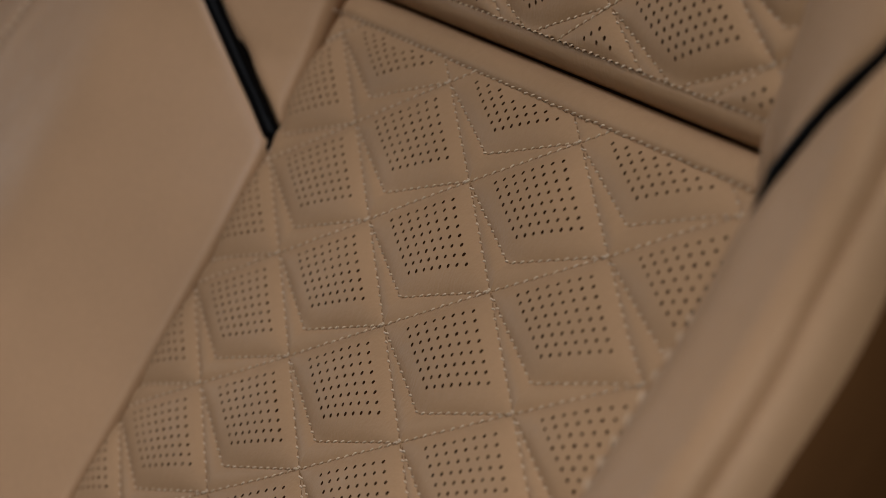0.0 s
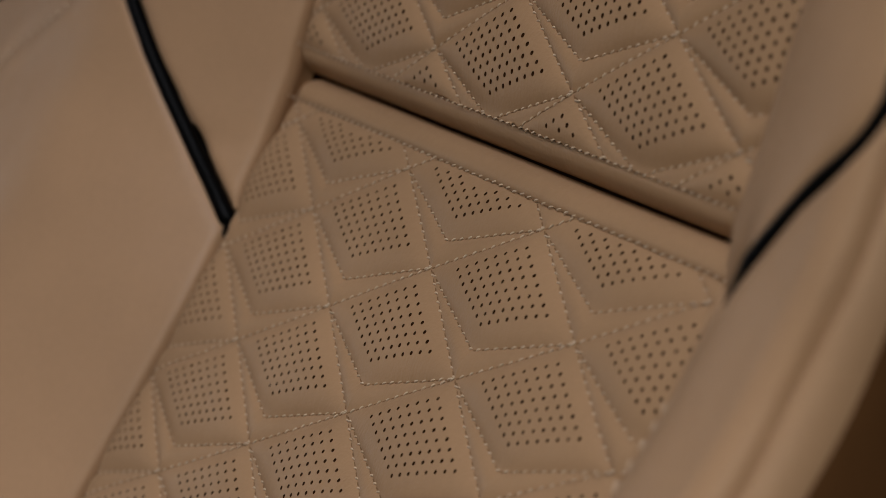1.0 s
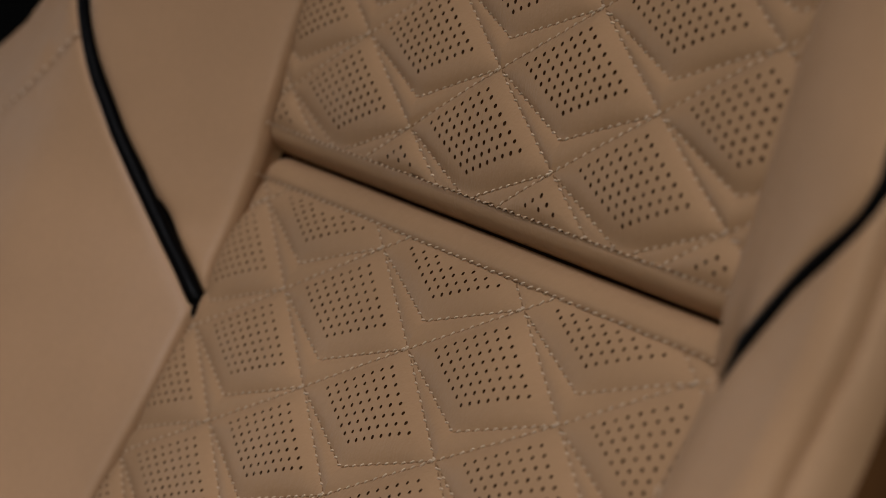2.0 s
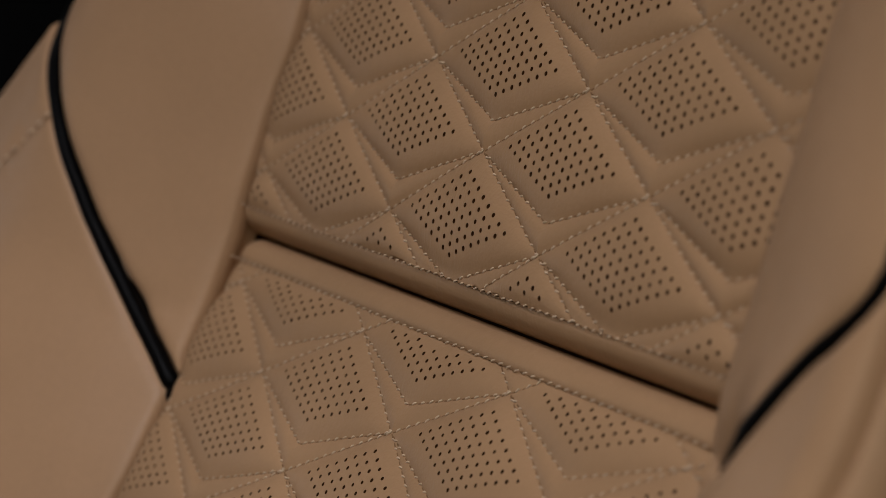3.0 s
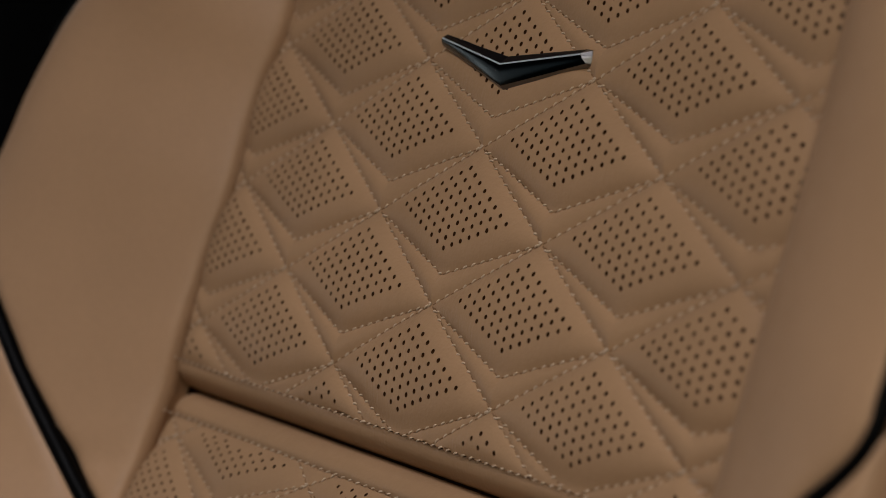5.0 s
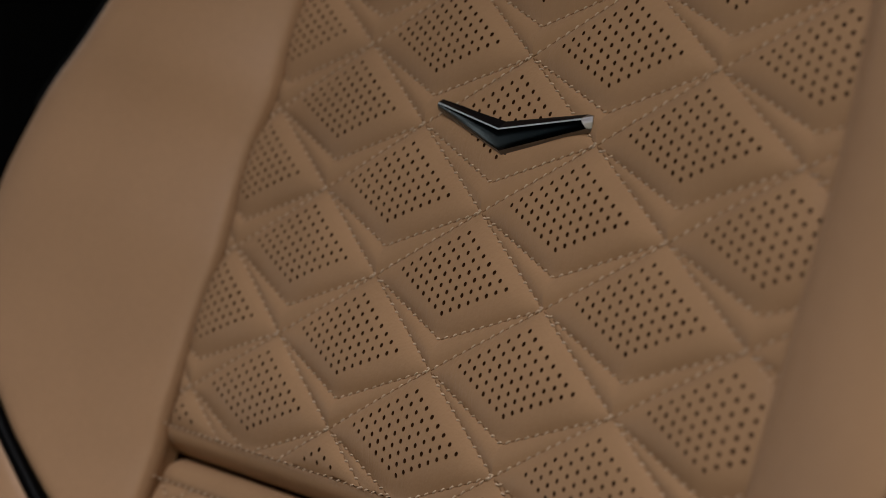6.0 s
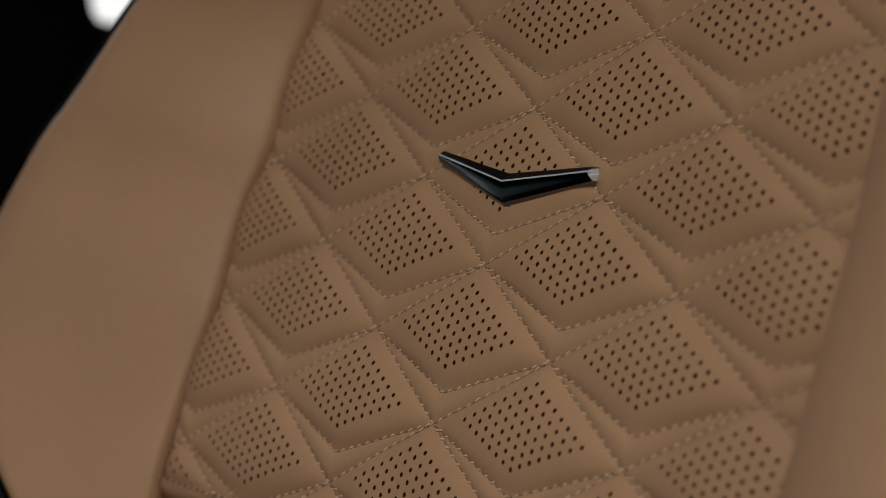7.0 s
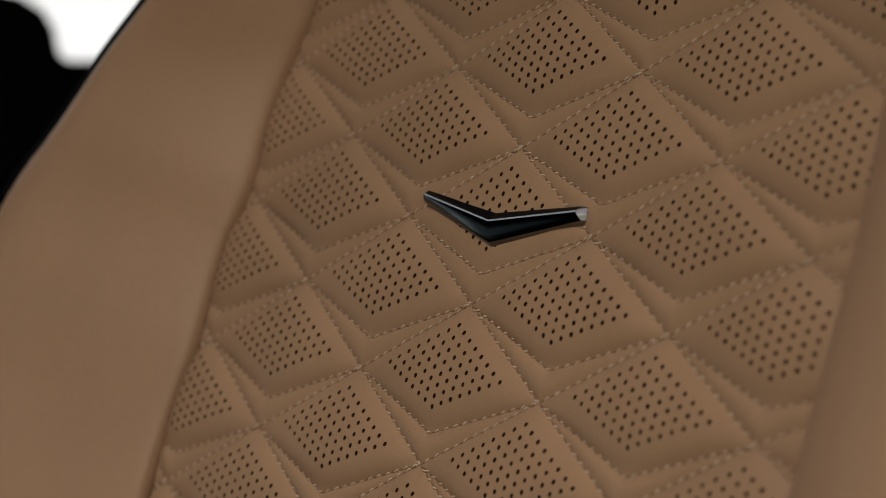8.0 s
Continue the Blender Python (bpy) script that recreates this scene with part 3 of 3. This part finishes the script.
def shell(name, place, n_back, v0, v1, half, parent, label):
    """The seat's body behind the leather: a rounded slab."""
    u = np.linspace(-1, 1, 25)
    rows = []
    for v in np.linspace(v0, v1, 12):
        x = u * half
        depth = n_back * (1 - np.abs(u) ** 4)
        rows.append((place(x, np.full(25, -0.0125), np.full(25, v)), place(x, depth - 0.03, np.full(25, v))))
    a = np.vstack([r[0] for r in rows])
    b = np.vstack([r[1] for r in rows])
    m = len(a)
    faces = grid_faces(12, 25) + grid_faces(12, 25, True, m)
    for k in range(24):
        faces.append((k, k + 1, m + k + 1, m + k)[::-1])
        faces.append((m - 25 + k, m - 25 + k + 1, 2 * m - 25 + k + 1, 2 * m - 25 + k))
    for i in range(11):
        faces.append((i * 25, (i + 1) * 25, m + (i + 1) * 25, m + i * 25)[::-1])
        faces.append((i * 25 + 24, (i + 1) * 25 + 24, m + (i + 1) * 25 + 24, m + i * 25 + 24))
    return part(name, np.vstack([a, b]), faces, [TRIM_BLACK], parent, label)


# ---- cabin ----
def box(name, lo_c, hi_c, material, label, category, kind="structure"):
    bm = bmesh.new()
    bmesh.ops.create_cube(bm, size=1.0)
    for v in bm.verts:
        v.co = Vector([lo_c[k] + (v.co[k] + 0.5) * (hi_c[k] - lo_c[k]) for k in range(3)])
    me = bpy.data.meshes.new(name)
    bm.to_mesh(me)
    bm.free()
    me.materials.append(material)
    return tagged(new(name, me), label, category, kind=kind)


box("floor", (-0.80, -1.30, 0.16), (0.85, 1.30, 0.20), CARPET, "dark carpeted cabin floor under the seat", "floor")
# Unseen front wall; the gap in it holds the front fill lamp.
box("wall_front", (-0.80, -1.34, 0.20), (0.85, -1.30, 0.92), TRIM_BLACK, "plain dark cabin front under the windscreen", "wall")
box("wall_front_header", (-0.80, -1.34, 1.36), (0.85, -1.30, 1.40), TRIM_BLACK, "dark frame over the windscreen", "wall")
for x0, x1 in ((-0.80, -0.60), (0.70, 0.85)):
    box("wall_front_pillar", (x0, -1.34, 0.92), (x1, -1.30, 1.36), TRIM_BLACK, "dark pillar beside the windscreen", "wall")
box("wall_rear", (-0.80, 1.30, 0.20), (0.85, 1.34, 1.40), TRIM_BLACK, "plain dark cabin rear", "wall")
box("wall_near", (0.85, -0.24, 0.20), (0.89, 1.34, 1.40), TRIM_BLACK, "plain dark cabin side behind the open door", "wall")
box("wall_near_front", (0.85, -1.34, 0.20), (0.89, -1.14, 1.40), TRIM_BLACK, "dark pillar before the open door", "wall")
box("wall_near_sill", (0.85, -1.14, 0.20), (0.89, -0.24, 0.84), TRIM_BLACK, "dark sill under the open door", "wall")
box("wall_near_header", (0.85, -1.14, 1.34), (0.89, -0.24, 1.40), TRIM_BLACK, "dark frame over the open door", "wall")


def roof():
    """Unseen ceiling; its opening over the front of the seat is set to shape the top light."""
    outer = [(-0.80, -1.34), (0.89, -1.34), (0.89, 1.34), (-0.80, 1.34)]
    inner = [(-0.45, -1.02), (0.80, -1.02), (0.80, -0.27), (-0.45, -0.27)]
    verts = [(x, y, z) for z in (1.40, 1.44) for x, y in outer + inner]
    faces = []
    for k in range(4):
        j = (k + 1) % 4
        faces += [(k, 4 + k, 4 + j, j), (8 + k, 8 + j, 12 + j, 12 + k), (4 + k, 12 + k, 12 + j, 4 + j), (k, j, 8 + j, 8 + k)]
    ob = part("ceiling", verts, faces, [TRIM_BLACK], None, "unseen dark ceiling whose opening shapes the top light", smooth=False)
    tagged(ob, category="ceiling", kind="structure")


roof()


def far_door():
    """The far side of the cabin: black door trim round a window with rounded corners, glass, and bright daylight behind."""
    y0, y1, z0, z1, r = 0.286, 0.85, 0.8895, 1.24, 0.010
    ring = []
    for cx, cz, a0 in ((y1 - r, z0 + r, -90), (y1 - r, z1 - r, 0), (0.02 + r, z1 - r, 90)):
        for k in range(7):
            a = radians(a0 + 15 * k)
            ring.append((cx + r * math.cos(a), cz + r * math.sin(a)))
    # the trim's rim also draws a rounded dark shape standing before the window
    ring += [(0.020, 0.940), (0.150, 0.934), (0.235, 0.930), (0.264, 0.925), (0.278, 0.917), (0.2845, 0.907), (y0, 0.8985)]
    for k in range(1, 7):
        a = radians(180 + 15 * k)
        ring.append((y0 + r + r * math.cos(a), z0 + r + r * math.sin(a)))
    m = len(ring)
    oy0, oy1, oz0, oz1 = -0.25, 1.34, 0.20, 1.40
    outer = []
    for k in range(m):
        corner = ((oy1, oz0), (oy1, oz1), (oy0, oz1), (oy0, oz0))[min(k // 7, 3)]
        outer.append(corner)
    verts, faces = [], []
    for x in (-0.762, -0.80):
        verts += [(x, *p) for p in ring] + [(x, *p) for p in outer]
    for k in range(m):
        k2 = (k + 1) % m
        faces.append((k, k2, m + k2, m + k))
        faces.append((2 * m + k, 3 * m + k, 3 * m + k2, 2 * m + k2))
        faces.append((k, 2 * m + k, 2 * m + k2, k2))
    wall = part("wall_far", verts, faces, [TRIM_BLACK], None, "black door trim round a window opening", smooth=False)
    tagged(wall, category="wall", kind="structure")
    glass, t, b = node_material("window_glass")
    b.inputs["Transmission Weight"].default_value, b.inputs["Roughness"].default_value, b.inputs["IOR"].default_value = 1.0, 0.0, 1.1
    pane = part("window_1", [(x, y, z) for x in (-0.784, -0.787) for y, z in ((0.012, z0 - 0.006), (y1 + 0.006, z0 - 0.006), (y1 + 0.006, z1 + 0.006), (0.012, z1 + 0.006))],
                [(0, 1, 2, 3), (7, 6, 5, 4), (0, 4, 5, 1), (1, 5, 6, 2), (2, 6, 7, 3), (3, 7, 4, 0)], [glass], None, "clear side window glass", smooth=False)
    tagged(pane, category="window", kind="structure")
    pane.visible_shadow = False
    sky = bpy.data.materials.new("bright_outside")
    sky.use_nodes = True
    e = sky.node_tree.nodes.new("ShaderNodeEmission")
    e.inputs[0].default_value, e.inputs[1].default_value = (1.0, 0.99, 0.97, 1), 1.3
    sky.node_tree.links.new(e.outputs[0], sky.node_tree.nodes["Material Output"].inputs[0])
    back = part("backdrop", [(-1.3, -0.6, 0.4), (-1.3, 2.2, 0.4), (-1.3, 2.2, 1.9), (-1.3, -0.6, 1.9)], [(0, 1, 2, 3)], [sky], None,
                "bright white daylight outside the window", smooth=False)
    tagged(back, category="backdrop", kind="structure")


far_door()
# Unseen panels that leave a made-up low opening for the far fill lamp.
box("wall_far_sill", (-0.80, -1.34, 0.20), (-0.762, -0.25, 0.60), TRIM_BLACK, "unseen dark panel under the far fill lamp's opening", "wall")
box("wall_far_header", (-0.80, -1.34, 0.90), (-0.762, -0.25, 1.40), TRIM_BLACK, "unseen dark panel over the far fill lamp's opening", "wall")
box("wall_far_pillar", (-0.80, -1.34, 0.60), (-0.762, -0.96, 0.90), TRIM_BLACK, "unseen dark panel beside the far fill lamp's opening", "wall")

# ---- the seat ----
car_seat = thing("car_seat", (0.0, -0.20, 0.20), "tan leather car seat with perforated diamond quilting and black piping", "car seat")
backrest = shell("backrest", upper, -0.06, -0.03, 0.33, 0.215, car_seat, "tan quilted leather backrest with a chevron emblem")
cushion = shell("seat_cushion", lower, -0.08, -0.36, 0.02, 0.215, car_seat, "tan quilted leather seat cushion")


def pedestal():
    """Plain plinth that carries the seat."""
    rings = []
    for z, gx, y0, y1 in ((0.20, 0.19, -0.40, 0.06), (0.22, 0.20, -0.41, 0.07), (0.44, 0.20, -0.30, 0.06), (0.60, 0.17, -0.10, 0.05)):
        rings.append([(-gx, y0, z), (gx, y0, z), (gx, y1, z), (-gx, y1, z)])
    faces = [(3, 2, 1, 0), (12, 13, 14, 15)]
    for k in range(3):
        for j in range(4):
            j2 = (j + 1) % 4
            faces.append((k * 4 + j, k * 4 + j2, k * 4 + 4 + j2, k * 4 + 4 + j))
    part("seat_base", np.array([q for r in rings for q in r]), faces, [TRIM_BLACK], car_seat, "dark seat base", smooth=False)


pedestal()

for side in (-1, 1):
    back_bolster(side, backrest)
    cushion_bolster(side, cushion)
    piping(side, backrest)
outer_trim(backrest)

strip("lower_roll", [(-0.0028, SEAM_UP - 0.0002), (-0.0030, -0.0358), (-0.0044, -0.0380), (-0.0070, -0.0398), (-0.0105, -0.0409), (-0.0150, -0.0411), (-0.026, -0.0395)], upper, backrest,
      "plain rolled lower edge")
strip("rear_border", [(-0.034, 0.0380), (-0.018, 0.0385), (-0.009, 0.0381), (-0.0035, 0.0365), (-0.0002, 0.0332), (0.0004, 0.0295), (-0.0008, SEAM_LOW - 0.0002)], lower, cushion,
      "plain band along the rear edge")


def emblem():
    """Faceted chevron: two wings with a ridge, meeting at a blunt point; the near end is cut off by a bright facet."""
    top = [(-0.0338, 0.0724), (-0.0006, 0.0681), (0.0340, 0.0721)]
    ridge = [(-0.0316, 0.0706), (0.0002, 0.0652), (0.0346, 0.0700)]
    low = [(-0.0326, 0.0686), (0.0017, 0.0589), (0.0364, 0.0677)]
    pts = []
    for k in range(3):
        t, r, w = np.array(top[k]), np.array(ridge[k]), np.array(low[k])
        pts += [(*t, 0.0010), (*(r + (0, 0.00023)), 0.0034), (*(r - (0, 0.00023)), 0.0034)]
        pts += [(*(r + (w - r) * f), 0.0034 - drop) for f, drop in ((0.22, 0.00010), (0.45, 0.00036), (0.68, 0.00085), (0.87, 0.0014))]
        pts += [(*w, 0.0008), (*(w + (0, 0.0002)), -0.0004), (*(t - (0, 0.0002)), -0.0004)]
    m = 10
    pts += [(0.0363, 0.0718, 0.0012), (0.0371, 0.0703, 0.0013), (0.0370, 0.0684, 0.0010)]
    p = np.array(pts)
    verts = list(upper(p[:, 0], p[:, 2], p[:, 1]))
    faces, index = [], []
    mats = (2, 3, 0, 0, 0, 0, 1, 1, 0, 2)
    for k in range(2):
        a, c = k * m, (k + 1) * m
        for u in range(m):
            w = (u + 1) % m
            faces.append((a + u, a + w, c + w, c + u))
            index.append(mats[u])
    faces.append(tuple(range(m))[::-1])
    index.append(0)
    e, x, y, z = 2 * m, 3 * m, 3 * m + 1, 3 * m + 2
    for q in ((e, x, e + 1), (e + 1, x, y, e + 2), (e + 2, y, e + 3), (e + 3, y, z, e + 4), (e + 4, z, e + 5), (e + 5, z, e + 6), (e + 6, z, e + 7),
              (e + 7, z, e + 8), (e + 8, z, y, x, e + 9), (e + 9, x, e)):
        faces.append(q[::-1])
        index.append(1)
    ob = part("emblem", np.array(verts), faces, [CHROME, CHROME_EDGE, FACET_DARK, RIDGE_GLINT], backrest, "faceted dark chrome chevron emblem", index=index, smooth=False)
    bm = bmesh.new()
    bm.from_mesh(ob.data)
    bmesh.ops.recalc_face_normals(bm, faces=bm.faces)
    for f in bm.faces:
        f.smooth = f.material_index == 0
    bm.to_mesh(ob.data)
    bm.free()
    bev = ob.modifiers.new("bevel", "BEVEL")
    bev.width, bev.segments, bev.limit_method = 0.00012, 2, "ANGLE"


emblem()

# ---- quilting ----
UP = Panel(upper, H_UP, 0.0, 0.0029, 0.0034, SEAM_UP, True, 1.0)
LOW = Panel(lower, H_LOW, X_LOW, 0.0025, 0.0036, SEAM_LOW, False, 4.0)
# Backing runs on below the seam as a dark sheet for the crease's shade.
thread = quilt(UP, (-4, 5), (-2, 13), backrest, (-0.058, 0.29))
thread.seam(upper, (-0.15, 0.15), SEAM_UP - 0.0002, 0.0036, 0.00032, -0.0018)
thread.finish(backrest, "beige diamond stitching")
thread = quilt(LOW, (-4, 5), (-11, 3), cushion, (-0.26, 0.028))
thread.seam(lower, (-0.15, 0.15), SEAM_LOW + 0.0001, 0.0040, 0.00032, 0.0004)
thread.finish(cushion, "beige diamond stitching")
